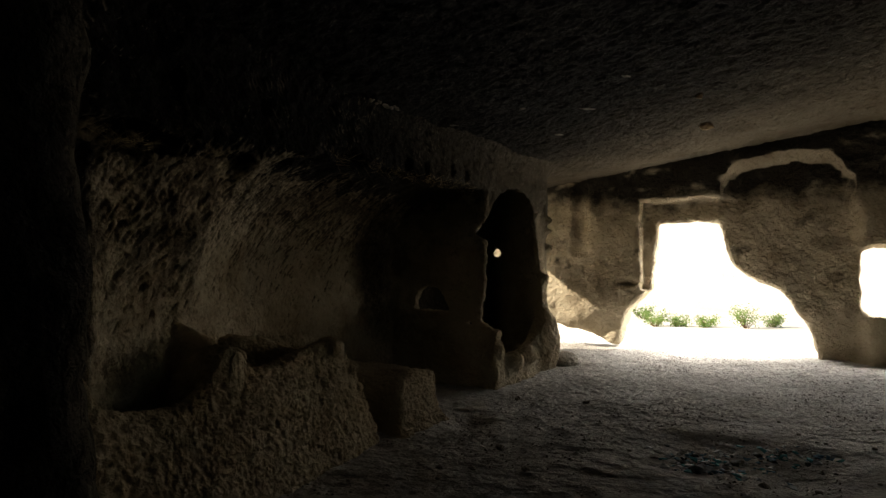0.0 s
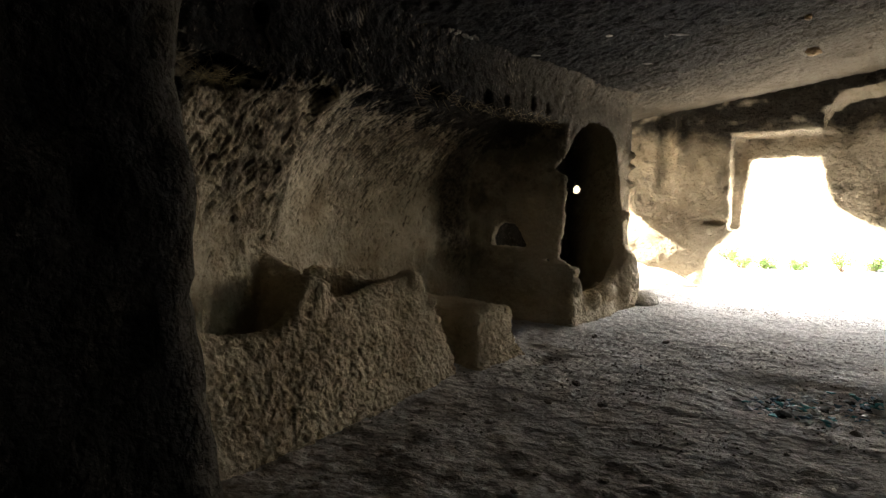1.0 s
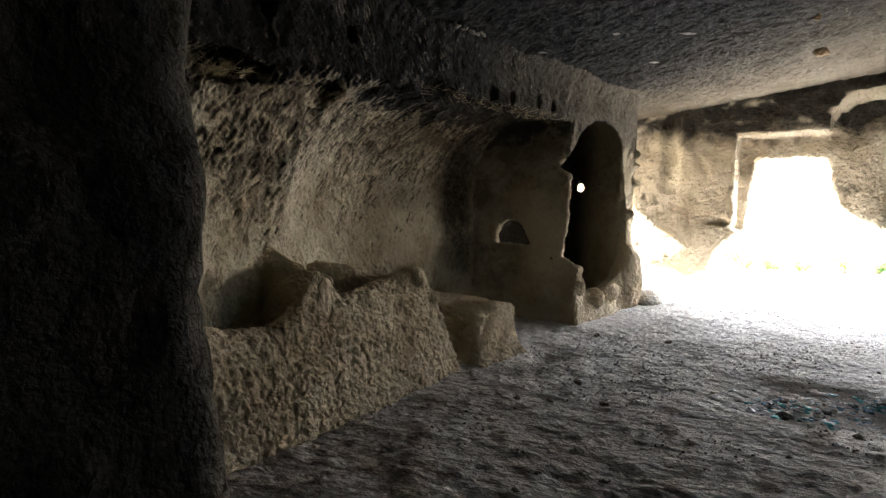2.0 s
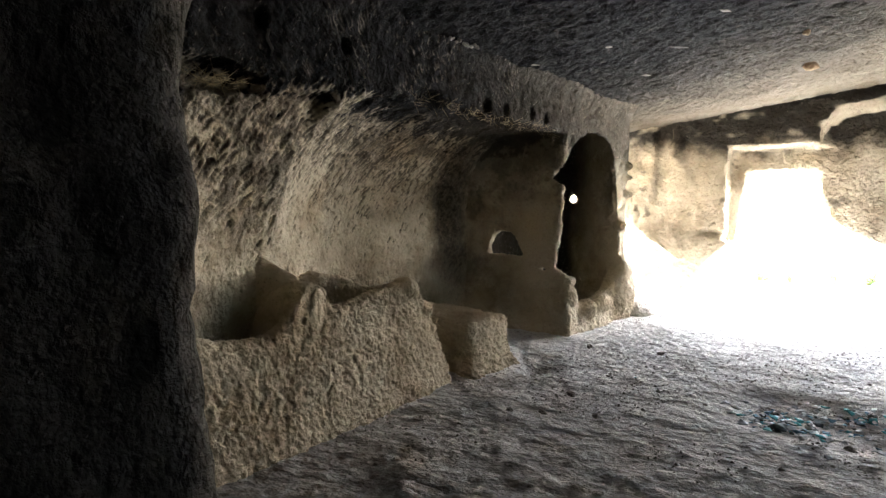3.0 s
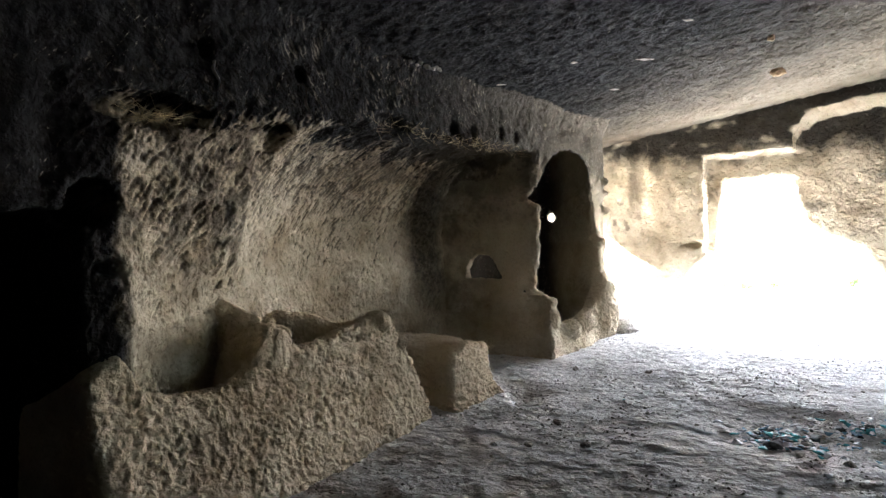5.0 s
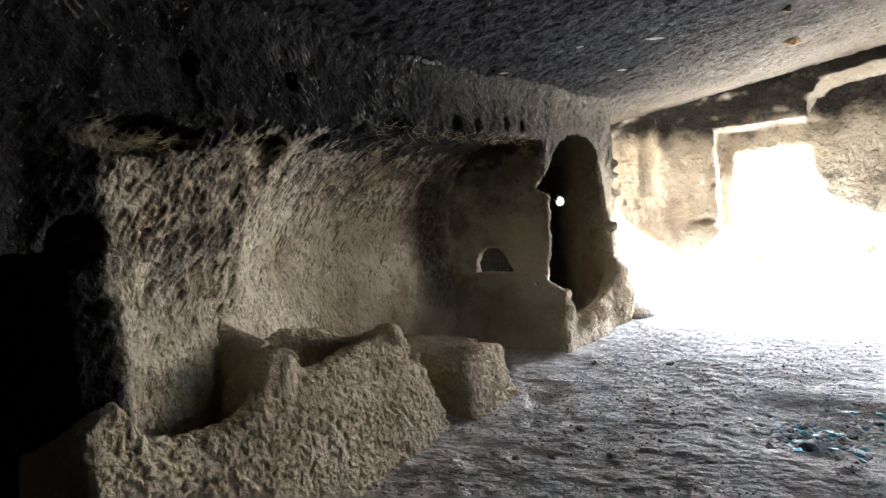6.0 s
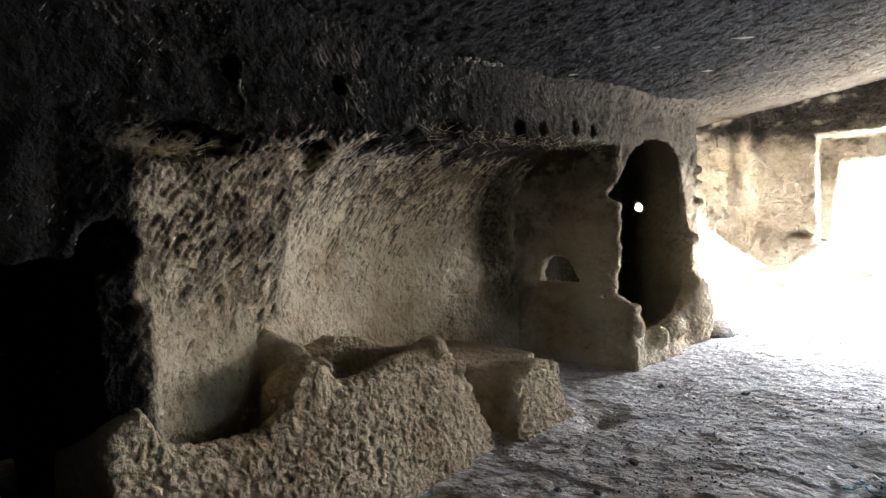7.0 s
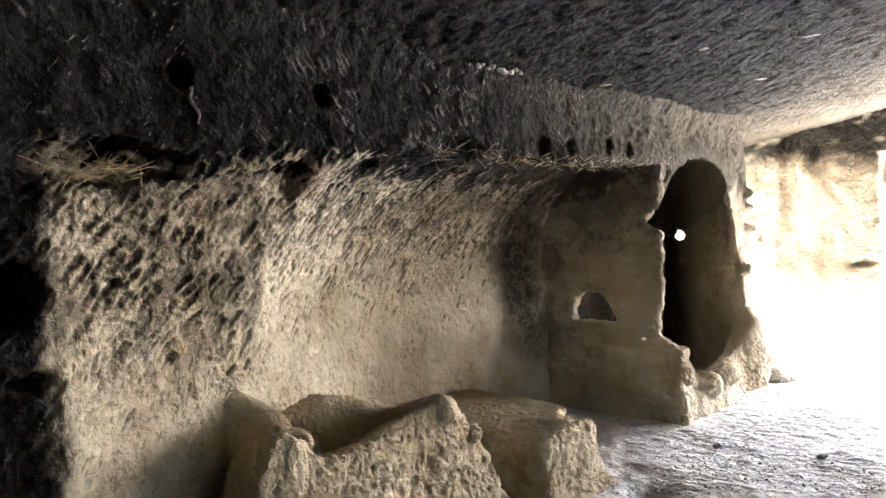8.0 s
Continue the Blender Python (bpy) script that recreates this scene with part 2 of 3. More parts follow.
def wall_soot_shade(m, stroke):
    # Smoke black above a wavering line; black also round the doorway and niche corner.
    x, y, z = m.axis(0), m.axis(1), m.axis(2)
    wob = m.math("MULTIPLY", m.math("SUBTRACT", m.noise(3.5, 5, 0.62), 0.5), 0.55)
    # hollows of the tool marks take the black further down
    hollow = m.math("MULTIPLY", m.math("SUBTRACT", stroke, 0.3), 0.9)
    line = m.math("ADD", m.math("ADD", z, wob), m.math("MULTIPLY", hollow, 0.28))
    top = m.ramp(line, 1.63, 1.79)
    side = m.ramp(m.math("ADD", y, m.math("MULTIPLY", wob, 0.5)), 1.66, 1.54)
    # darker towards the niche's top and in a band at its far corner
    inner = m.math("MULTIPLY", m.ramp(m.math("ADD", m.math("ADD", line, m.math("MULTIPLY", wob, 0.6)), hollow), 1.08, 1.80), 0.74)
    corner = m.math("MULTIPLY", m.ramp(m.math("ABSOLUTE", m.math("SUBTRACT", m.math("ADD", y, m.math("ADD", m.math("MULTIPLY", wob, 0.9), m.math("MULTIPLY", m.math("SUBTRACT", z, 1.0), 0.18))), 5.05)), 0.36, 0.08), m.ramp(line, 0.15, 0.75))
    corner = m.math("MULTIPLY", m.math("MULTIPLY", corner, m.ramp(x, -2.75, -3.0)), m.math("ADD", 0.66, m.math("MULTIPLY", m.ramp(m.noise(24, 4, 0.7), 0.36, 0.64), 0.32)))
    # arched room: shade painted black, bounced light at its right end painted paler
    lit_end = m.math("MULTIPLY", m.ramp(m.math("ADD", x, m.math("MULTIPLY", wob, 0.6)), -3.35, -2.8), m.math("ADD", 0.56, m.math("MULTIPLY", m.ramp(m.math("ADD", z, wob), 1.7, 0.4), 0.34)))
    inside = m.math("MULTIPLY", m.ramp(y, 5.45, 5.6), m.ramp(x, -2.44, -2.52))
    room = m.math("MULTIPLY", inside, m.math("SUBTRACT", 0.93, lit_end))
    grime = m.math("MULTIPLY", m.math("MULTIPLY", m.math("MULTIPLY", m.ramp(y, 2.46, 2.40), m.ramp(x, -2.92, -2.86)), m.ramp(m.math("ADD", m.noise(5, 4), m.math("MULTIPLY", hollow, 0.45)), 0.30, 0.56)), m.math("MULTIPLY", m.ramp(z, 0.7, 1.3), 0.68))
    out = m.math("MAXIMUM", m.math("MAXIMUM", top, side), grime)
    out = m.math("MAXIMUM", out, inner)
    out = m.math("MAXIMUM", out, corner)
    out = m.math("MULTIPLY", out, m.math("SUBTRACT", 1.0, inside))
    # black thins towards the openings: light falloff painted into the wall's colour
    shade_fade = m.ramp(m.math("ADD", y, wob), 6.5, 3.1)
    return m.math("MAXIMUM", m.math("MULTIPLY", out, m.math("ADD", 0.80, m.math("MULTIPLY", shade_fade, 0.198))), room)


def ceiling_soot_shade(m, stroke):
    # smoke black is thinned nearer the openings, painting in their daylight
    shade_fade = m.ramp(m.math("ADD", m.math("ADD", m.axis(1), m.math("MULTIPLY", m.math("MINIMUM", m.axis(0), 0.8), 0.7)), m.math("MULTIPLY", m.noise(1.5, 4), 1.5)), 8.8, 4.2)
    return m.math("ADD", 0.72, m.math("MULTIPLY", shade_fade, 0.275))


def facade_soot_light(m, stroke):
    wob = m.math("MULTIPLY", m.math("SUBTRACT", m.noise(2.6, 5, 0.6), 0.5), 0.8)
    # pale undersides and edges: broken rock, with the light they catch painted in
    turn = m.t.nodes.new("ShaderNodeSeparateXYZ")
    m.put(turn.inputs[0], m.t.nodes.new("ShaderNodeNewGeometry").outputs["Normal"])
    unlit_face = m.math("MULTIPLY", m.ramp(turn.outputs[2], -0.45, -0.15), m.ramp(m.math("ABSOLUTE", turn.outputs[1]), 0.45, 0.75))
    patch = m.math("MULTIPLY", m.ramp(m.noise(2.4, 4, 0.6), 0.60, 0.68), 0.6)
    share = m.math("MAXIMUM", m.math("MULTIPLY", m.ramp(m.math("ADD", m.axis(2), wob), 1.9, 2.2), 0.93), patch)
    share = m.math("MULTIPLY", share, m.ramp(m.axis(2), 0.85, 1.15))
    return m.math("MULTIPLY", share, unlit_face)


M_WALL = tuff_material("tuff_wall", wall_soot_shade, (55, 0, 0), deep=0.3)
M_TUFF = tuff_material("tuff_bare", None, (62, 0, 0), (0.50, 0.405, 0.275), (0.31, 0.23, 0.145), deep=0.3)
M_CEIL = tuff_material("tuff_ceiling", ceiling_soot_shade, (0, 0, 60), flecks=0.5)
M_FACADE = tuff_material("tuff_facade", facade_soot_light, (20, 0, 0), (0.52, 0.44, 0.315), (0.33, 0.26, 0.17))
# pillar edge facing the openings: caught light painted as a paler strip
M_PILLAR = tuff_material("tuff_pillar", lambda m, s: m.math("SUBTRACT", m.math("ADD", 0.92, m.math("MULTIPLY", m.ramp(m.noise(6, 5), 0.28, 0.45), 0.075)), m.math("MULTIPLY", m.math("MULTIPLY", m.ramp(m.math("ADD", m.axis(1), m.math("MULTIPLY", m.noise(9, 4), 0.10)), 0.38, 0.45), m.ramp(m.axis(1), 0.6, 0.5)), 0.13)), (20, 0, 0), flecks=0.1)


def floor_material():
    m = Nodes("dusty_floor")
    m.bsdf.inputs["Specular IOR Level"].default_value = 0.08
    c = m.mix(m.ramp(m.noise(2.2, 5, 0.6), 0.35, 0.7), (0.60, 0.565, 0.52), (0.45, 0.42, 0.375))
    dung = m.math("MULTIPLY", m.ramp(m.noise(26, 4, 0.7), 0.50, 0.66), 0.66)
    c = m.mix(dung, c, (0.17, 0.15, 0.13))
    # brown dung tone, stronger towards the back of the cave
    trod = m.math("MULTIPLY", m.ramp(m.math("ADD", m.axis(1), m.math("MULTIPLY", m.noise(1.3, 5, 0.65), 3.0)), 5.6, 3.0), m.math("ADD", 0.35, m.math("MULTIPLY", m.ramp(m.noise(19, 5, 0.7), 0.38, 0.62), 0.5)))
    c = m.mix(trod, c, (0.17, 0.135, 0.10))
    c = m.mix(m.math("MULTIPLY", m.ramp(m.noise(60, 2), 0.68, 0.76), 0.6), c, (0.5, 0.48, 0.44))
    n = m.bump(m.noise(1.0, 4, 0.65, m.stretched((0, 0, 20), (0.10, 0.05, 0.06))), 1.0, 0.05)
    n = m.bump(m.noise(24, 4, 0.65), 0.8, 0.03, n)
    n = m.bump(m.noise(75, 4, 0.65), 0.7, 0.008, n)
    return m.done(c, 0.95, n)


M_FLOOR = floor_material()
m = Nodes("sunlit_earth")
M_GROUND = m.done(m.mix(m.ramp(m.noise(0.8, 5), 0.35, 0.7), (0.64, 0.58, 0.48), (0.52, 0.46, 0.36)), 0.95, m.bump(m.noise(12, 5), 0.6, 0.05))

# ---- the west wall with its long niche and arched doorway ----
WALL_X = -2.42


def roof_z(x, y):
    return 2.27 + np.minimum(0.14 * (x - WALL_X), 0.46) + 0.02 * np.sin(y * 1.3) + 0.17 * np.clip((y - 6.2) / 2.8, 0, 1)


def niche_hollow(x, y, z):
    top = lerp(y, [1.6, 2.9, 5.1], [1.68, 1.82, 1.86])
    back = lerp(y, [2.35, 2.45, 2.7, 3.0, 3.4, 3.8, 4.3, 4.9, 5.3], [-2.70, -2.84, -3.02, -3.20, -3.40, -3.50, -3.50, -3.50, -3.40])
    back = back + lerp(y, [4.0, 5.1], [0.62, 0.32]) * np.clip((z - 1.0) / 0.9, 0, 1) ** 2
    deep = smax(back - x, z - top, 0.28)
    deep = smax(deep, smax(2.37 + 0.10 * (x + 2.8) - y, y - lerp(z, [0.6, 1.4], [5.44, 5.33]), 0.03), 0.04)
    high = lerp(y, [1.55, 1.75, 2.05, 2.45, 2.7], [-2.40, -2.47, -2.53, -2.64, -2.70])
    low = lerp(y, [1.55, 1.75, 2.05, 2.45, 2.7], [-2.40, -2.56, -2.71, -2.83, -2.9])
    plane = high + (low - high) * np.clip((1.42 - z) / 0.45, 0, 1)
    shallow = smax(plane - x, z - top, 0.3)
    shallow = smax(shallow, smax(1.60 - y, y - 2.5, 0.04), 0.04)
    return smin(deep, shallow, 0.05)


def arch_hole(x, y, z):
    half = lerp(z, [0.0, 0.5, 1.0, 1.33, 1.58, 1.64, 1.79, 1.86, 1.91, 1.94, 2.0], [0.62, 0.74, 0.81, 0.74, 0.65, 0.60, 0.49, 0.38, 0.24, 0.05, -0.6])
    mid = lerp(z, [0.0, 0.6, 1.0, 1.33, 1.6, 1.8, 1.95], [6.0, 6.03, 6.06, 5.99, 6.02, 6.07, 6.12])
    sill = lerp(y, [5.4, 5.7, 6.1, 6.5, 6.8], [0.22, 0.30, 0.24, 0.34, 0.62])
    return smax(smax(np.abs(y - mid) - half, -2.75 - x, 0.02), sill - z, 0.05)


def west_field(x, y, z):
    face = x - WALL_X
    flare = np.exp(-np.maximum(z, 0) / 0.22) * lerp(y, [4.9, 5.4, 6.2, 6.9], [0.0, 0.06, 0.14, 0.05])
    face = face - flare - 0.25 * np.clip((z - 2.12) / 0.3, 0, 1) ** 2
    face = smin(face, ball(x, y, z, (-2.40, 6.86, 0.22), (0.17, 0.3, 0.42)), 0.1)
    end = (y - 7.08 + 0.75 * (x + 2.42)) * 0.8
    d = smax(face, end, 0.08)
    d = smax(d, -niche_hollow(x, y, z), 0.03)
    room = slab(x, y + 0.75 * (x + 2.6) * np.clip((y - 6) / 1.2, 0, 1), z, (-3.5, 5.30, 0.05), (-2.5, 6.86, 2.04), 0.1)
    room = room - 0.05 * np.clip((z - 1.60 - 0.42 * (x + 2.6)) / 0.05, 0, 1)
    d = smax(d, -room, 0.03)
    d = smax(d, -arch_hole(x, y, z), 0.03)
    for c, r in (((-2.37, 5.90, 0.20), (0.10, 0.11, 0.10)), ((-2.37, 6.25, 0.22), (0.1, 0.16, 0.09)), ((-2.40, 5.52, 0.36), (0.09, 0.10, 0.12)), ((-2.42, 7.02, 1.68), (0.05, 0.06, 0.05)), ((-2.42, 7.03, 1.56), (0.05, 0.06, 0.04)), ((-2.42, 7.06, 1.37), (0.06, 0.07, 0.06)), ((-2.42, 6.84, 1.02), (0.08, 0.07, 0.06))):
        d = smin(d, ball(x, y, z, c, r), 0.03)
    # the dark doorway before the niche, and the hole above it
    d = smax(d, -slab(x, y, z, (-4.6, 0.45, -0.3), (-2.0, 1.40, 1.30), 0.08), 0.04)
    d = smax(d, -ball(x, y, z, (-2.5, 1.45, 1.33), (0.3, 0.10, 0.10)), 0.03)
    d = smax(d, -ball(x, y, z, (-2.44, 1.52, 1.07), (0.1, 0.05, 0.03)), 0.02)
    # slot and sockets
    d = smax(d, -ball(x, y, z, (-2.44, 1.73, 1.72), (0.17, 0.27, 0.065)), 0.02)
    for sy, sz, r in ((1.99, 2.03, 0.035), (2.55, 2.02, 0.035), (4.04, 1.91, 0.045), (4.29, 1.90, 0.05), (4.70, 1.955, 0.045), (4.97, 1.945, 0.04)):
        d = smax(d, -ball(x, y, z, (-2.44, sy, sz), (0.14, r, r * 1.3)), 0.015)
    # the ragged hole above the niche
    d = smax(d, -ball(x, y, z, (-2.42, 3.32, 1.86), (0.12, 0.17, 0.055)), 0.03)
    # the peephole at the end of the arched room
    peep = smax(np.sqrt((x + 3.28 + 0.455 * (y - 7.5)) ** 2 + (z - 1.33) ** 2) - 0.06, 7.2 - y, 0.01)
    return smax(d, -peep, 0.01)


def west_relief(v, n):
    low = fractal(v, 0.45, 3) * 0.026
    mid = fractal(v + 3.1, 0.11, 3) * 0.02
    tool = chisel(v[:, 1], v[:, 2], v[:, 0], 52, 0.16, 0.08) * 0.026 * np.interp(v[:, 2], [0.3, 0.9, 1.5, 1.75, 1.9], [0.4, 0.6, 1.0, 0.9, 0.3])
    tool = tool * np.where(v[:, 0] > -2.95, 1.0, 0.75)
    return low + mid + fractal(v + 6.7, 0.05, 2) * 0.013 - tool


def pocks(v, size, cut):
    return np.clip((grain(v / size) - cut) * 4, 0, 1)


def west_fine(v, n):
    u, z, x = v[:, 1], v[:, 2], v[:, 0]
    window = np.clip((5.30 - u) / 0.12, 0, 1) * np.clip((u - 1.25) / 0.1, 0, 1)
    high = np.clip((z - 1.80) / 0.08, 0, 1)
    deep = np.where((x < -2.95) | (u > 2.42), 0.6, 1.0) * np.interp(z, [0.4, 0.9, 1.4], [0.5, 0.75, 1.0])
    big = np.where(x < -2.95, scoops(u, z, x, 56, 0.17, 0.030), scoops(u, z, x, 50, 0.13, 0.034))
    small = scoops(u, z, x, 60, 0.055, 0.018)
    slant = np.where(u < 2.7, scoops(u, z, x, -50, 0.17, 0.016), scoops(u, z, x, -58, 0.085, 0.016))
    pit = pocks(v, 0.021, 0.60) + 0.6 * pocks(v + 4.4, 0.012, 0.62)
    low = (1 - high) * (big * 0.024 * deep + small * 0.007 + pit * 0.006)
    depth = low + high * (slant * 0.010 + small * 0.004 + pit * 0.004)
    dent = (1 - high) * np.clip(big * 0.9 + small * 0.3 + pit * 0.35, 0, 1) + high * 0.5
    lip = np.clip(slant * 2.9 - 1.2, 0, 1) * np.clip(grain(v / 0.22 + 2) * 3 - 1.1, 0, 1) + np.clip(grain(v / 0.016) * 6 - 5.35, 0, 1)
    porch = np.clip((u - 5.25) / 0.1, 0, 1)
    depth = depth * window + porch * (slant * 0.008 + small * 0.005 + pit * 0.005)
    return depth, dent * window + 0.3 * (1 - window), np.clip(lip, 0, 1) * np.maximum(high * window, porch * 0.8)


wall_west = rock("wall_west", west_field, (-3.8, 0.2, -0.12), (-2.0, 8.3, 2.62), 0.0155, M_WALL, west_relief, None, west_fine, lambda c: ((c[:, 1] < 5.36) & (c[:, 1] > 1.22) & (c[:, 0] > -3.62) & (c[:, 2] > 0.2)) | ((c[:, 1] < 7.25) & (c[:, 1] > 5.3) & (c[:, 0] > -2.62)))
tagged(wall_west, "hand-hewn tuff cave wall with a long niche, blackened by smoke above", "wall", kind="structure")

# ---- partition with its small window ----


def partition_field(x, y, z):
    front = lerp(z, [-0.1, 0.0, 0.40, 0.54, 0.58, 0.62, 0.9, 1.25, 1.38, 1.46, 1.52, 1.9], [-2.36, -2.35, -2.35, -2.36, -2.42, -2.50, -2.46, -2.41, -2.43, -2.53, -2.46, -2.42]) + 0.010 * np.sin(z * 15.0) + 0.006 * np.sin(z * 37.0 + 1)
    d = smax(np.abs(y - lerp(z, [0.6, 1.4], [5.45, 5.335]) - 0.08 * (x + 3.0) + 0.03 * np.clip((x + 2.9) / 0.45, 0, 1) * (z > 0.56)) - lerp(x, [-3.4, -3.15, -2.8, -2.42], [0.08, 0.045, 0.045, 0.032]) - 0.04 * np.clip((0.62 - z) / 0.1, 0, 1), x - front, 0.03)
    d = smax(d, smax(-3.62 - x, smax(z - 1.98, -0.1 - z, 0.02), 0.02), 0.02)
    moon = smax(np.abs(x + 3.03) - lerp(z, [0.71, 0.80, 0.90, 0.96], [0.18, 0.165, 0.10, 0.03]), smax(0.715 - z, z - 0.94, 0.02), 0.02)
    d = smax(d, -(moon + 0 * y), 0.02)
    d = smax(d, -(np.sqrt((x + 2.63) ** 2 + ((z - 0.60) * 1.5) ** 2) - 0.035 + 0 * y), 0.015)
    d = smax(d, -smax(np.sqrt(((x + 2.58) * 0.55) ** 2 + (z - 1.46) ** 2) - 0.042, y - 5.36, 0.02), 0.02)
    return d


def stone_relief(v, n):
    return fractal(v, 0.3, 3) * 0.024 + fractal(v + 9.1, 0.08, 3) * 0.015


def partition_fine(v, n):
    u, z, x = v[:, 0], v[:, 2], v[:, 1]
    pit = pocks(v, 0.026, 0.60) + 0.6 * pocks(v + 4.4, 0.014, 0.62)
    big = scoops(u, z, x, 70, 0.09, 0.04)
    return big * 0.010 + pit * 0.006, np.clip(0.3 + pit * 0.12 + 0.3 * np.clip(fractal(v + 8.8, 0.16, 4) * 2, 0, 1), 0, 1), 0 * u


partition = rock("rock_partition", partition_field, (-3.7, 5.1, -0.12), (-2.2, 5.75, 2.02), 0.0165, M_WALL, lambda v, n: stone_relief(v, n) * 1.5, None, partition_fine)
tagged(partition, "thin upright slab of tuff with a small half-moon window", "partition wall")

# ---- manger ----


def manger_field(x, y, z):
    rim = lerp(y, [1.36, 1.44, 1.52, 1.60, 1.75, 2.0, 2.12, 2.22, 2.28, 2.34, 2.42, 2.58, 2.78, 3.0, 3.12, 3.20, 3.28, 3.38, 3.50],
               [0.66, 0.70, 0.73, 0.56, 0.52, 0.51, 0.58, 0.76, 0.77, 0.70, 0.62, 0.62, 0.66, 0.69, 0.69, 0.60, 0.48, 0.25, -0.05])
    front = -2.34 + (lerp(y, [1.3, 2.0, 2.6, 3.4], [0.24, 0.22, 0.17, 0.08])) * (1 - np.clip(z / 0.62, 0, 1)) ** 1.3
    behind = lerp(y, [1.55, 1.65, 2.14, 2.26, 2.4, 2.55, 2.66, 2.85, 3.0, 3.16, 3.3, 3.5], [0.5, 0.25, 0.25, 0.60, 0.64, 0.70, 0.74, 0.71, 0.64, 0.60, 0.40, 0.0])
    spine = lerp(y, [2.2, 2.4, 2.6, 3.16, 3.5], [-2.84, -2.84, -2.80, -2.62, -2.55])
    hump = rim + (behind - rim) * np.clip((-2.46 - x) / np.maximum(-2.46 - spine, 0.05), 0, 1) - 0.55 * np.clip((spine - 0.05 - x) / 0.12, 0, 1)
    d = smax(x - front, z - hump, 0.06)
    d = smax(d, smax(1.36 - y, y - 3.46, 0.04), 0.04)
    d = smax(d, -3.3 - x, 0.02)
    one = slab(x, y, z, (-3.2, 1.60, 0.30), (-2.43, 2.16, 1.4), 0.12)
    two = smax(smax(spine + 0.045 - x, x + 2.45, 0.1), smax(smax(2.37 - y, y - 3.02, 0.1), 0.40 - z, 0.12), 0.1)
    d = smax(d, -one, 0.05)
    return smax(d, -two, 0.05)


def manger_relief(v, n):
    outer = np.clip((v[:, 0] + 2.5) / 0.1, 0, 1)
    return fractal(v, 0.28, 3) * 0.02 + fractal(v + 4.2, 0.065, 3) * 0.011 * (0.3 + 0.7 * outer) - chisel(v[:, 1], v[:, 2], v[:, 0], 55, 0.05, 0.04) * 0.003 * outer


def manger_fine(v, n):
    u, z, x = v[:, 1], v[:, 2], v[:, 0]
    outer = np.clip((x + 2.55) / 0.1, 0.5, 1)
    pit = 0.8 * pocks(v, 0.024, 0.54) + 0.8 * pocks(v + 4.4, 0.014, 0.52)
    depth = (scoops(u, z, x, 58, 0.06, 0.030) * 0.005 + pit * 0.012) * outer
    return depth, 0 * u, 0 * u


manger = new("rock_manger")
rock("trough_wall", manger_field, (-3.35, 1.28, -0.12), (-1.95, 3.6, 1.1), 0.0145, M_TUFF, manger_relief, manger, manger_fine)


def divider_field(x, y, z):
    along = np.clip((-2.34 - x) / 0.46, 0, 1)
    mid, top = 2.29 + 0.10 * np.sin(along * math.pi), 0.735 - 0.05 * np.sin(np.minimum(along * 1.6, 1) * math.pi) + 0.10 * np.clip((along - 0.55) / 0.45, 0, 1)
    return smax(np.abs(y - mid) - 0.045 - 0.16 * np.clip(top - z, 0, 0.4), smax(z - top, smax(x + 2.33, -2.90 - x, 0.05), 0.05), 0.05)


rock("divider", divider_field, (-3.0, 2.0, 0.3), (-2.2, 2.65, 1.0), 0.012, M_TUFF, manger_relief, manger)
for kx, ky, kz, kr in ((-2.395, 3.07, 0.645, 0.07), (-2.395, 3.23, 0.50, 0.06), (-2.395, 3.29, 0.37, 0.055), (-2.47, 2.37, 0.675, 0.055)):
    rock("rim_knob", lambda x, y, z: ball(x, y, z, (kx, ky, kz), (0.1, kr, kr)), (kx - 0.14, ky - 0.14, kz - 0.14), (kx + 0.16, ky + 0.14, kz + 0.14), 0.012, M_TUFF, manger_relief, manger)
tagged(manger, "rough rock-cut feeding trough with a broken, lumpy rim", "manger")

# ---- low stone bench ----


def bench_field(x, y, z):
    d = slab(x, y - 0.12 * (x + 2.3), z, (-3.5, 3.66, -0.1), (-2.27, 4.16, 0.375), 0.06)
    d = d - 0.09 * np.exp(-np.maximum(z, 0) / 0.1) * np.clip((x + 2.5) / 0.2, 0, 1)
    return d


bench = new("stone_bench")
rock("block", bench_field, (-3.55, 3.4, -0.12), (-1.95, 4.7, 0.6), 0.017, M_TUFF, lambda v, n: stone_relief(v, n) * 1.3, bench, manger_fine)
rock("rear_slab", lambda x, y, z: slab(x, y, z, (-3.5, 3.95, -0.1), (-2.62, 4.42, 0.335), 0.05), (-3.55, 3.8, -0.12), (-2.5, 4.6, 0.5), 0.018, M_TUFF, stone_relief, bench, manger_fine)
tagged(bench, "low worn block of tuff standing beside the trough", "stone bench")

# ---- near pillar ----


def pillar_field(x, y, z):
    edge = -0.449 + 0.06 * np.clip((1.25 - z) / 0.6, -0.4, 1.6) + 0.008 * np.sin(z * 9.0) + 0.006 * np.sin(z * 23.0 + 1)
    return smax(smax(x - edge, -1.5 - x, 0.05), smax(y - 0.40, -0.7 - y, 0.05), 0.07) + 0 * z


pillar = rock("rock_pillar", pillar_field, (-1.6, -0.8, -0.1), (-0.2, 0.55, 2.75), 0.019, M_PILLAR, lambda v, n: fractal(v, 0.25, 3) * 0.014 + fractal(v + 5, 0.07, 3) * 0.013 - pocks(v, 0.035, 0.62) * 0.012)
tagged(pillar, "dark pillar of hewn rock with a paler edge", "pillar")

# ---- floor and ceiling ----


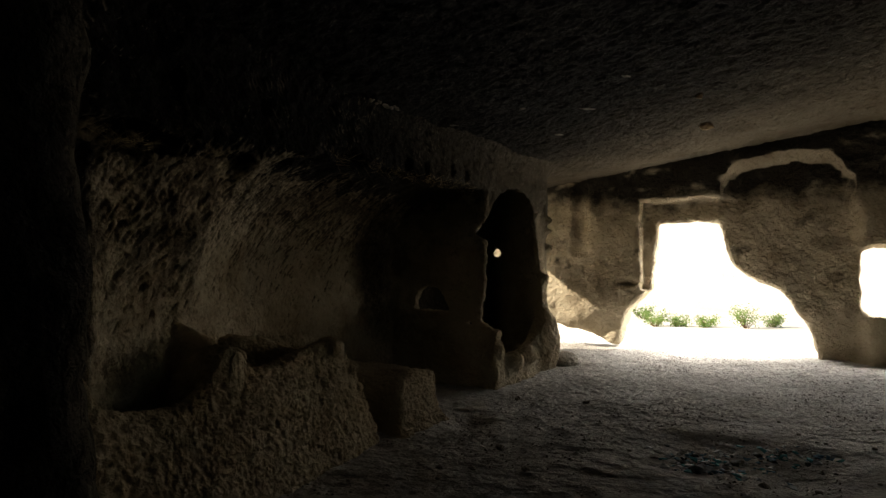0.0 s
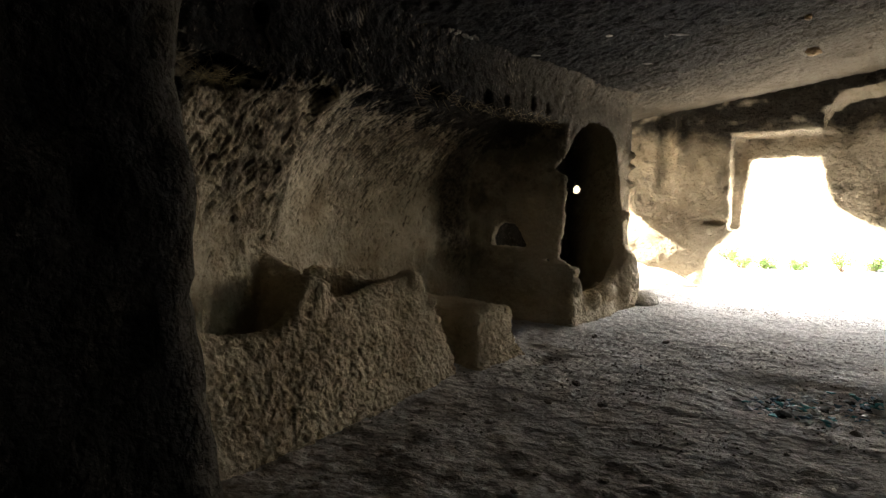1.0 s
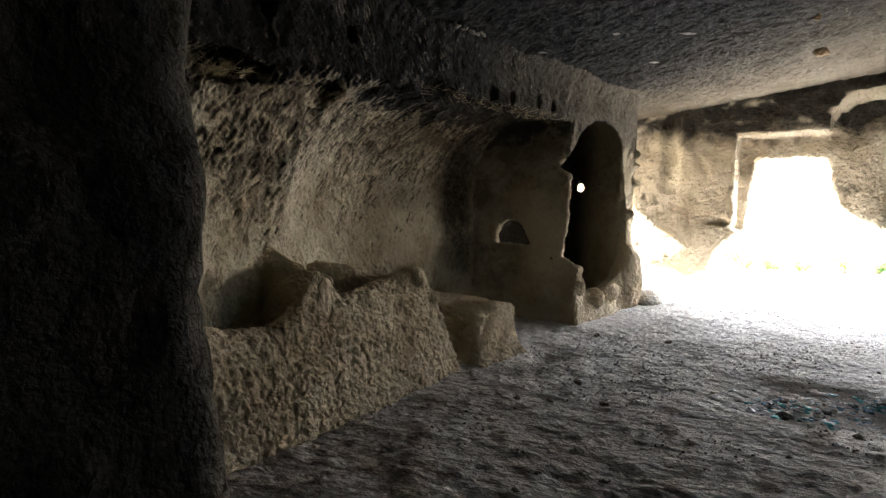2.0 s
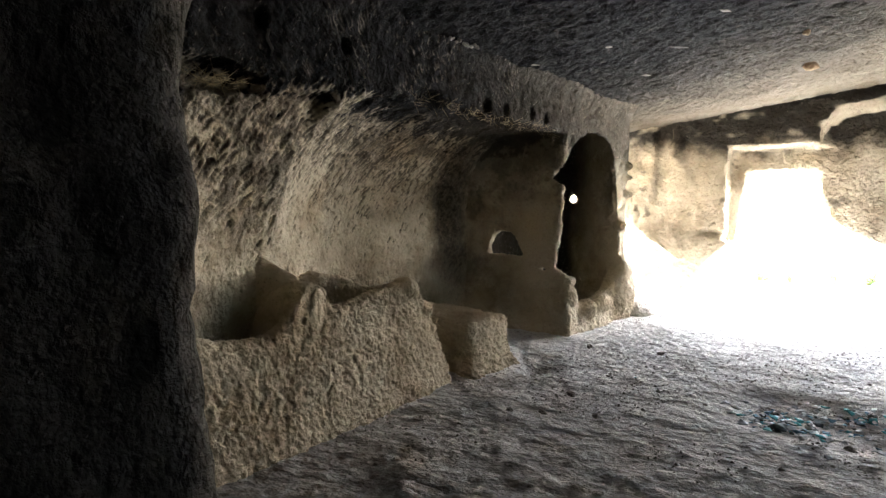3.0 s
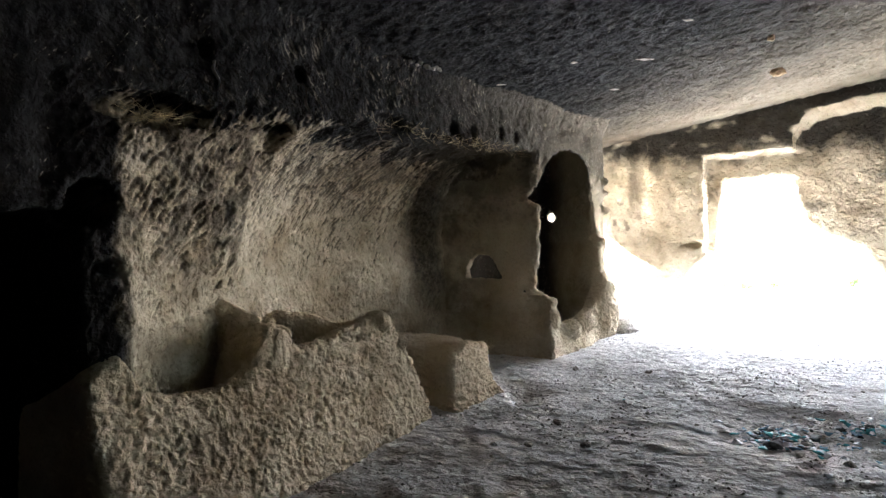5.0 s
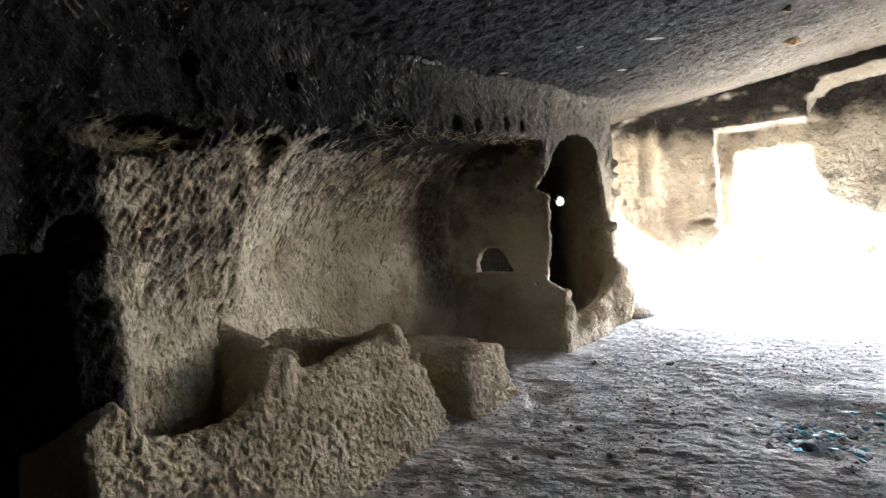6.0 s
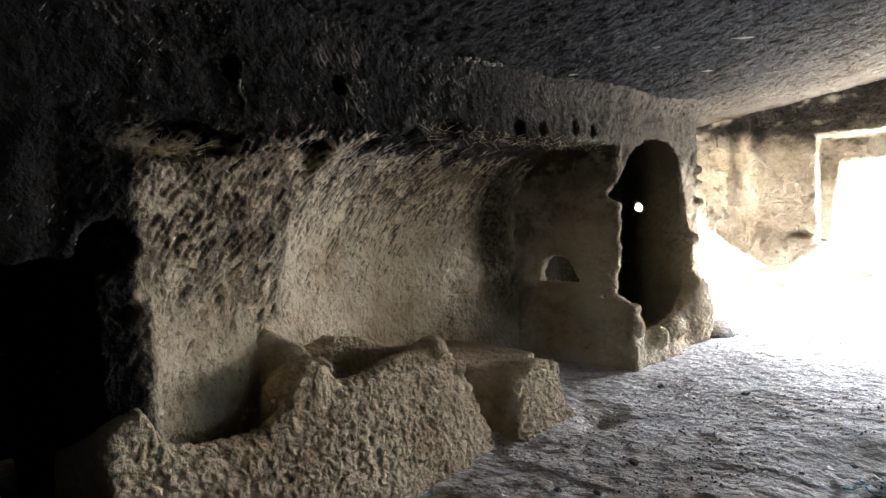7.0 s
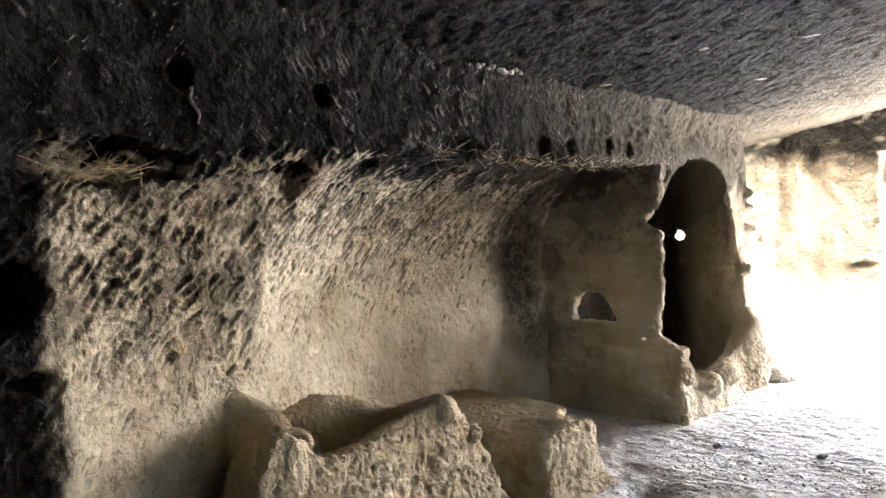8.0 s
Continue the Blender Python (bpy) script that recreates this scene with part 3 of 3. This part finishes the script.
def floor_z(x, y):
    p = np.stack([x, y, 0 * x], 1)
    clods = np.maximum(fractal(np.stack([x * 0.7, y, 0 * x], 1) + 17, 0.07, 3), 0) + np.maximum(fractal(p + 41, 0.19, 3) - 0.05, 0)
    z = fractal(p, 1.3, 3) * 0.04 + fractal(p + 11, 0.24, 3) * 0.014 + clods * 0.02 + np.maximum(fractal(p + 23, 0.055, 2), 0) * 0.014
    pit = np.exp(-((x + 0.25) / 0.55) ** 4 - ((y - 4.3) / 0.42) ** 4)
    return z - 0.065 * pit - 0.07 * np.exp(-(((x + 2.0) / 0.11) ** 2 + ((y - 4.2) / 0.15) ** 2))


floor = sheet("floor", floor_z, (-4.7, -3.2), (6.2, 9.9), 0.017, M_FLOOR, True, ((-2.6, 1.2), (2.6, 9.4)))
tagged(floor, "uneven trodden earth floor, grey with dust and litter", "floor", kind="structure")


def ceiling_z(x, y):
    p = np.stack([x, y, 0 * x], 1)
    marks = scoops(x, y, 0 * x, 28, 0.13, 0.05)
    return roof_z(x, y) + fractal(p + 21, 0.9, 3) * 0.03 + fractal(p + 31, 0.14, 3) * 0.02 + fractal(p + 37, 0.05, 2) * 0.012 + marks * 0.024


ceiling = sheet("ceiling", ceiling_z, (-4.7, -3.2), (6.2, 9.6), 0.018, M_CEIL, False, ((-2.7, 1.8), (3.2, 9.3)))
tagged(ceiling, "smoke-blackened hewn rock ceiling with pale scratches", "ceiling", kind="structure")

# ---- far wall with its openings to the daylight ----


def facade_field(x, y, z):
    d = smax(np.abs(y - 9.22) - 0.22, np.abs(x - 0.8) - 5.5, 0.02) + 0 * z
    # bulging pale ledge in the corner
    d = smin(d, ball(x, y, z, (-3.0, 9.0, 0.62), (1.0, 0.2, 0.42)), 0.12)
    # sunken frame and main opening
    d = smax(d, -slab(x, y, z, (-1.80, 8.6, 0.82), (-0.45, 9.18, 2.06), 0.04), 0.03)
    left = lerp(z, [0.0, 0.5, 0.62, 0.85, 1.75], [-2.12, -2.0, -1.9, -1.66, -1.58])
    right = lerp(z, [0.0, 0.3, 0.6, 0.88, 1.02, 1.2, 1.4, 1.75], [0.35, 0.28, 0.10, -0.06, -0.45, -0.64, -0.70, -0.78])
    main = smax(smax(left - x, x - right, 0.03), smax(z - 1.75, -0.3 - z, 0.02), 0.05) + 0 * y
    d = smax(d, -main, 0.06)
    # shallow arched recess that runs down to the ground
    arch = smax(smax(-0.75 - x, x - 0.62 - 0.12 * np.clip((1.9 - z) / 0.9, 0, 1) - 0.8 * np.clip(9.17 - y, 0, 0.2), 0.03), smax(-0.3 - z, z - lerp(x, [-0.74, -0.66, -0.5, -0.2, 0.1, 0.45, 0.6, 0.68], [2.16, 2.30, 2.40, 2.46, 2.50, 2.45, 2.33, 2.16]) - 0.7 * np.clip(9.17 - y, 0, 0.2), 0.02), 0.03)
    d = smax(d, -smax(arch, y - 9.17, 0.02), 0.02)
    # vertical groove in the corner and a hole beside the frame
    d = smax(d, -slab(x, y, z, (-2.75, 8.6, 1.3), (-2.52, 9.07, 2.6), 0.08), 0.06)
    d = smax(d, -ball(x, y, z, (-1.96, 9.0, 0.92), (0.13, 0.12, 0.05)), 0.05)
    # openings further along; the second is unseen, added to let in daylight
    for lo, hi in (((0.78, 8.6, 0.56), (1.9, 10, 1.40)), ((2.2, 8.6, -0.3), (4.2, 10, 2.0))):
        d = smax(d, -slab(x, y, z, lo, hi, 0.15), 0.06)
    # gap at the ground under the ledge
    gap = smax(smax(np.abs(x + 3.05) - 0.95, z - 0.34 + 0.30 * (x + 3.1), 0.04), -0.3 - z, 0.02) + 0 * y
    return smax(d, -gap, 0.06)


wall_north = rock("wall_north", facade_field, (-4.75, 8.45, -0.12), (6.35, 9.75, 3.1), 0.032, M_FACADE, lambda v, n: fractal(v, 0.5, 3) * 0.07 + fractal(v + 8, 0.13, 3) * 0.03)
tagged(wall_north, "broken tuff wall with weathered window openings to daylight", "wall", kind="structure")


def plain_wall(name, lo, hi, mouth=((9, 9, 9), (9.1, 9.1, 9.1))):
    w = rock(name, lambda x, y, z: smax(slab(x, y, z, lo, hi, 0.05), -slab(x, y, z, *mouth, 0.1), 0.05), [a - 0.15 for a in lo], [a + 0.15 for a in hi], 0.08, M_PILLAR, lambda v, n: fractal(v, 0.6, 3) * 0.06)
    return tagged(w, "dark hewn rock wall", "wall", kind="structure")


plain_wall("wall_south", (-4.7, -3.5, -0.2), (6.3, -3.1, 3.0))
# out of view: the east wall's opening is added to bring in fill light
plain_wall("wall_east", (5.9, -3.3, -0.2), (6.3, 9.4, 3.0), ((5, 2.0, 1.0), (7, 2.8, 1.7)))
plain_wall("wall_far_west", (-4.9, -3.3, -0.2), (-4.5, 9.4, 3.0), ((-6, 7.35, -0.3), (-4, 8.9, 2.3)))

# ---- outside ----


def ground_z(x, y):
    p = np.stack([x, y, 0 * x], 1)
    # the rise beyond y 17 is added, to fill the view and reflect light
    return -0.25 + 0.2 * np.clip(np.maximum(np.maximum(y - 9.3, x - 6), -4.6 - x), 0, 1) + 0.02 * np.clip(y - 10.3, 0, 60) + 0.32 * np.clip(y - 17, 0, 45) + fractal(p, 4.0, 3) * 0.12 * np.clip((y - 9.6) / 3, 0, 1)


ground = sheet("ground", ground_z, (-70, -40), (90, 130), 0.8, M_GROUND)
tagged(ground, "pale sunlit earth outside the cave", "ground", kind="structure")

# ---- loose things ----
PICK = random.Random(11)


def floor_at(x, y):
    return float(floor_z(np.array([x]), np.array([y]))[0])


def stone_mesh(name, r, material, flat=0.65):
    bm = bmesh.new()
    bmesh.ops.create_icosphere(bm, subdivisions=2, radius=r)
    o = Vector((PICK.random() * 90, PICK.random() * 90, 0))
    for v in bm.verts:
        v.co *= 0.75 + 0.5 * noise.noise(v.co / r * 0.9 + o)
        v.co.z *= flat
    me = bpy.data.meshes.new(name)
    bm.to_mesh(me)
    bm.free()
    me.materials.append(material)
    return me


def place(name, mesh, x, y, z, turn=0.0, tilt=0.0, parent=None, scale=1.0):
    ob = new(name, mesh)
    ob.matrix_world = pose(x, y, z, tilt, tilt * 0.6, turn) @ Matrix.Diagonal((scale, scale, scale, 1))
    ob.parent = parent
    return ob


M_STONE = tuff_material("loose_stone", None, (0, 0, 0), (0.4, 0.36, 0.3), (0.24, 0.2, 0.16))
kerb = rock("fallen_stone", lambda x, y, z: ball(x, y, z, (-2.28, 7.2, 0.03), (0.15, 0.24, 0.11)), (-2.6, 6.8, -0.1), (-2.0, 7.6, 0.25), 0.015, M_STONE, stone_relief)
tagged(kerb, "pale fallen stone lying at the foot of the wall", "stone")
PEBBLES = [stone_mesh("pebble", 0.03, M_STONE, f) for f in (0.5, 0.65, 0.8, 0.6)]
for k in range(46):
    x, y = PICK.uniform(-2.0, 1.6), PICK.uniform(2.0, 5.6)
    size = PICK.choice((0.5, 0.6, 0.8, 1.0, 1.3))
    p = place("pebble", PEBBLES[k % 4], x, y, floor_at(x, y) + 0.006 * size, PICK.uniform(0, 360), PICK.uniform(-12, 12), None, size)
    tagged(p, "small pale stone lying on the dusty floor", "pebble", "pebbles on the floor")


def scrap_material(name, rgb, rough):
    m = Nodes(name)
    m.bsdf.inputs["Specular IOR Level"].default_value = 0.25
    return m.done(m.mix(m.ramp(m.noise(40, 3), 0.4, 0.7), rgb, tuple(c * 0.5 for c in rgb)), rough + 0.2, m.bump(m.noise(60, 3), 0.4, 0.004))


SCRAPS = [scrap_material("turquoise_plastic", (0.14, 0.47, 0.50), 0.35), scrap_material("white_plastic", (0.72, 0.74, 0.74), 0.4),
          scrap_material("dark_scrap", (0.09, 0.10, 0.09), 0.6), scrap_material("blue_plastic", (0.25, 0.42, 0.55), 0.35), scrap_material("pale_paper", (0.6, 0.58, 0.52), 0.8)]


def scrap_mesh(name, size, material):
    """A bent, torn flake with some thickness."""
    bm = bmesh.new()
    n = PICK.randint(5, 7)
    ring = [Vector((math.cos(a) * size * PICK.uniform(0.5, 1), math.sin(a) * size * PICK.uniform(0.35, 0.8), size * PICK.uniform(-0.25, 0.3))) for a in [2 * math.pi * k / n for k in range(n)]]
    low = [bm.verts.new(p) for p in ring]
    high = [bm.verts.new(p + Vector((0, 0, size * 0.12))) for p in ring]
    mid = bm.verts.new((0, 0, size * PICK.uniform(0.2, 0.45)))
    bm.faces.new(low[::-1])
    for k in range(n):
        bm.faces.new((low[k], low[(k + 1) % n], high[(k + 1) % n], high[k]))
        bm.faces.new((high[k], high[(k + 1) % n], mid))
    me = bpy.data.meshes.new(name)
    bm.to_mesh(me)
    bm.free()
    me.materials.append(material)
    return me


heap = tagged(new("litter_heap"), "heap of turquoise, white and dark plastic scraps in a floor hollow", "litter")
FLAKES = [scrap_mesh("scrap", 0.035, mt) for mt in SCRAPS for k in range(3)]
for k in range(290):
    a, r = PICK.uniform(0, 2 * math.pi), abs(PICK.gauss(0, 0.55))
    x, y = -0.36 + 0.36 * r * math.cos(a) + 0.08 * r, 4.18 + 0.36 * r * math.sin(a)
    if k > 225:
        x, y = 0.02 + PICK.gauss(0, 0.12), 4.55 + PICK.gauss(0, 0.09)
    f = FLAKES[PICK.choice((0, 1, 2, 3, 4, 5, 3, 4, 5, 6, 7, 8, 9, 10, 11, 12, 13, 14))]
    place("scrap", f, x, y, floor_at(x, y) + PICK.uniform(0.008, 0.035), PICK.uniform(0, 360), PICK.uniform(-22, 22), heap, PICK.choice((0.55, 0.7, 0.9, 1.2)))
lump = place("rubble_stone", stone_mesh("rubble_stone", 0.05, SCRAPS[2], 0.7), -0.42, 4.0, floor_at(-0.42, 4.0) + 0.03, 20)
tagged(lump, "dark rounded stone lying in the litter", "stone")
for k in range(60):
    x, y = PICK.uniform(-1.9, 1.2), PICK.uniform(2.2, 6.5)
    sc = place("scrap_flake", FLAKES[PICK.choice((3, 4, 5, 12, 13, 14, 9, 0))], x, y, floor_at(x, y) + 0.006, PICK.uniform(0, 360), PICK.uniform(-15, 15), None, PICK.choice((0.2, 0.3, 0.4)))
    tagged(sc, "tiny pale scrap of litter on the dusty floor", "litter", "scraps on the floor")


def dust_crumbs(count):
    """Dry dung, chaff and grit strewn over the floor, as one mesh."""
    rng = np.random.default_rng(3)
    x, y = rng.uniform(-2.3, 2.6, count), 1.6 + 7.0 * rng.random(count) ** 1.3
    keep = grain(np.stack([x * 1.6, y * 1.6, 0 * x + 3], 1)) > 0.38
    x, y = x[keep], y[keep]
    z, n = floor_z(x, y), len(x)
    size, turn = 0.004 + 0.011 * rng.random(n) ** 3, rng.uniform(0, 2 * math.pi, n)
    corner = np.array([(1, 0, 0), (0, 0.6, 0), (-1, 0, 0), (0, -0.6, 0), (0, 0, 0.7)])
    v = np.zeros((n, 5, 3))
    for k, c in enumerate(corner):
        w = c * rng.uniform(0.7, 1.3, (n, 1)) * size[:, None]
        v[:, k, 0] = x + w[:, 0] * np.cos(turn) - w[:, 1] * np.sin(turn)
        v[:, k, 1] = y + w[:, 0] * np.sin(turn) + w[:, 1] * np.cos(turn)
        v[:, k, 2] = z - 0.002 + w[:, 2]
    base = (np.arange(n) * 5)[:, None]
    tri = np.concatenate([base + np.array(t) for t in ((0, 1, 4), (1, 2, 4), (2, 3, 4), (3, 0, 4))])
    m = Nodes("crumbs")
    isle = m.t.nodes.new("ShaderNodeNewGeometry").outputs["Random Per Island"]
    mat = m.done(m.mix(m.ramp(isle, 0.35, 1.0), (0.14, 0.12, 0.10), (0.5, 0.46, 0.4)), 0.95)
    return new("floor_crumbs", mesh_of("floor_crumbs", v.reshape(-1, 3), tri, mat, False))


crumbs = dust_crumbs(30000)
tagged(crumbs, "dry dung, chaff and grit strewn over the floor", "litter", kind="stuff")

# ---- straw caught on the wall ----
m = Nodes("straw")
M_STRAW = m.done(m.mix(m.ramp(m.noise(30, 2), 0.35, 0.7), (0.42, 0.33, 0.19), (0.2, 0.15, 0.09)), 0.8)


def straw(name, label, count, y0, y1, z0, z1, length):
    bm = bmesh.new()
    for k in range(count):
        p = Vector((WALL_X + PICK.uniform(0.0, 0.035), PICK.uniform(y0, y1), PICK.uniform(z0, z1)))
        d = Vector((PICK.uniform(0.0, 0.4), PICK.uniform(-1, 1), PICK.uniform(-0.45, 0.35))).normalized() * length * PICK.uniform(0.4, 1)
        side = d.cross(Vector((1, 0.2, 0.3))).normalized() * 0.0016
        up = Vector((0.0022, 0, 0))
        a = [bm.verts.new(p + o) for o in (side, -side, up)]
        b = [bm.verts.new(p + d + o * 0.5) for o in (side, -side, up)]
        for i in range(3):
            bm.faces.new((a[i], a[(i + 1) % 3], b[(i + 1) % 3], b[i]))
    me = bpy.data.meshes.new(name)
    bm.to_mesh(me)
    bm.free()
    me.materials.append(M_STRAW)
    return tagged(new(name, me), label, "straw")


straw("straw_tuft", "dry straw hanging out of a slot in the wall", 60, 1.58, 1.85, 1.66, 1.71, 0.10)
straw("straw_tuft", "dry straw and roots along the upper edge of the niche", 170, 3.1, 5.0, 1.79, 1.86, 0.11)

# ---- pale mineral runs below the sockets, crumbling edge under the ceiling ----


def run_down(y, z0, z1, lean):
    bm = bmesh.new()
    steps = 14
    rings = []
    for k in range(steps + 1):
        f = k / steps
        w = 0.005 * (1 - 0.6 * f) * PICK.uniform(0.3, 1.3)
        cy, cz = y + lean * f + 0.008 * math.sin(f * 9 + y * 7), z0 + (z1 - z0) * f
        rings.append([bm.verts.new((WALL_X + dx, cy + dy, cz)) for dx, dy in ((-0.02, -w), (0.006, -w * 0.6), (0.008, 0.0), (0.006, w * 0.6), (-0.02, w))])
    for a, b in zip(rings, rings[1:]):
        for i in range(4):
            bm.faces.new((a[i], b[i], b[i + 1], a[i + 1]))
    me = bpy.data.meshes.new("mineral_run")
    bm.to_mesh(me)
    bm.free()
    me.materials.append(M_FLAKE)
    tagged(new("mineral_run", me), "pale mineral run trickling down the black wall", "mineral run", "mineral runs on the wall")


# ---- lumps and flakes on the ceiling ----


def ceiling_at(x, y):
    return float(ceiling_z(np.array([x]), np.array([y]))[0])


m = Nodes("mud")
M_MUD = m.done(m.mix(m.ramp(m.noise(30, 4), 0.4, 0.7), (0.42, 0.29, 0.17), (0.25, 0.17, 0.1)), 0.95, m.bump(m.noise(70, 4), 0.8, 0.01))
m = Nodes("pale_flake")
M_FLAKE = m.done(m.mix(m.ramp(m.noise(60, 3), 0.4, 0.7), (0.5, 0.45, 0.38), (0.3, 0.26, 0.2)), 0.95, m.bump(m.noise(90, 4), 0.7, 0.005))
nest = place("mud_nest", stone_mesh("mud_nest", 0.085, M_MUD, 0.6), -0.66, 6.75, ceiling_at(-0.66, 6.75) - 0.02, 30)
tagged(nest, "small brown mud nest stuck to the ceiling", "nest")
nest = place("mud_nest", stone_mesh("mud_nest", 0.035, M_MUD, 0.8), -0.56, 5.45, ceiling_at(-0.56, 5.45) - 0.01, 10)
tagged(nest, "small brown mud nest stuck to the ceiling", "nest")
for x, y, l, turn in ((-1.35, 5.0, 0.09, 40), (-2.3, 4.45, 0.08, 45), (-1.72, 4.52, 0.04, 30), (-1.8, 5.62, 0.05, 35), (-0.9, 4.4, 0.05, 50)):
    bm = bmesh.new()
    bmesh.ops.create_cube(bm, size=1)
    bmesh.ops.subdivide_edges(bm, edges=bm.edges[:], cuts=3, use_grid_fill=True)
    for v in bm.verts:
        taper = max(0.15, 1 - abs(v.co.x) * 1.7)
        v.co = Vector((v.co.x * l * 1.6, v.co.y * 0.02 * taper + 0.012 * noise.noise(v.co * 3 + Vector((x * 9, 0, 0))), v.co.z * 0.012 * taper))
    me = bpy.data.meshes.new("plaster_flake")
    bm.to_mesh(me)
    bm.free()
    me.materials.append(M_FLAKE)
    fl = place("plaster_flake", me, x, y, ceiling_at(x, y) - 0.004, turn)
    tagged(fl, "pale chipped streak on the blackened ceiling", "flake", "flakes on the ceiling")

# ---- shrubs in the daylight ----
m = Nodes("leaf")
M_LEAF = m.done(m.mix(m.ramp(m.noise(9, 3), 0.35, 0.7), (0.10, 0.17, 0.04), (0.17, 0.22, 0.07)), 0.6)
m = Nodes("twig")
M_TWIG = m.done(m.mix(m.ramp(m.noise(20, 3), 0.4, 0.6), (0.16, 0.11, 0.07), (0.09, 0.06, 0.04)), 0.9)


def shrub(x, y, w, h):
    z = float(ground_z(np.array([x]), np.array([y]))[0])
    top = tagged(new("shrub"), "low green shrub growing in bright sunlight outside", "shrub", "shrubs outside")
    top.location = (x, y, z)
    twigs, leaves = bmesh.new(), bmesh.new()
    for k in range(26):
        tip = Vector((PICK.uniform(-w, w), PICK.uniform(-w, w), h * PICK.uniform(0.5, 1.05)))
        root = tip * 0.12
        root.z = -0.02
        side = Vector((0.006, 0, 0))
        a = [twigs.verts.new(root + o) for o in (side, -side, Vector((0, 0.006, 0)))]
        e = twigs.verts.new(tip)
        for i in range(3):
            twigs.faces.new((a[i], a[(i + 1) % 3], e))
        for j in range(22):
            c = root.lerp(tip, PICK.uniform(0.35, 1.05)) + Vector((PICK.gauss(0, 0.04), PICK.gauss(0, 0.04), PICK.gauss(0, 0.04)))
            d = Vector((PICK.gauss(0, 1), PICK.gauss(0, 1), PICK.gauss(0, 1))).normalized() * 0.035
            o = d.orthogonal().normalized() * 0.013
            leaves.faces.new([leaves.verts.new(q) for q in (c, c + d * 0.5 + o, c + d, c + d * 0.5 - o)])
    for nm, bm, mat in (("twigs", twigs, M_TWIG), ("foliage", leaves, M_LEAF)):
        me = bpy.data.meshes.new(nm)
        bm.to_mesh(me)
        bm.free()
        me.materials.append(mat)
        new(nm, me).parent = top
    return top


for x, y, w, h in ((-2.35, 13.0, 0.25, 0.28), (-1.95, 13.2, 0.18, 0.2), (-1.45, 13.3, 0.22, 0.18), (-0.75, 13.4, 0.25, 0.42), (-0.3, 13.8, 0.2, 0.25), (-2.8, 14.2, 0.3, 0.3)):
    shrub(x, y, w, h)

for y, z0, z1, lean in ((2.015, 1.985, 1.86, 0.03), (2.565, 1.975, 1.82, 0.035), (2.68, 1.92, 1.87, 0.01)):
    run_down(y, z0, z1, lean)
for k in range(11):
    c = place("crumbling_lump", stone_mesh("crumbling_lump", 0.012 + 0.011 * PICK.random(), M_STONE, 0.8), -2.34 + 0.02 * PICK.random(), 3.40 + 0.035 * k, 2.24 + 0.05 * PICK.random(), PICK.uniform(0, 360))
    tagged(c, "pale crumbling lump of tuff under the ceiling", "stone", "crumbling lumps under the ceiling")
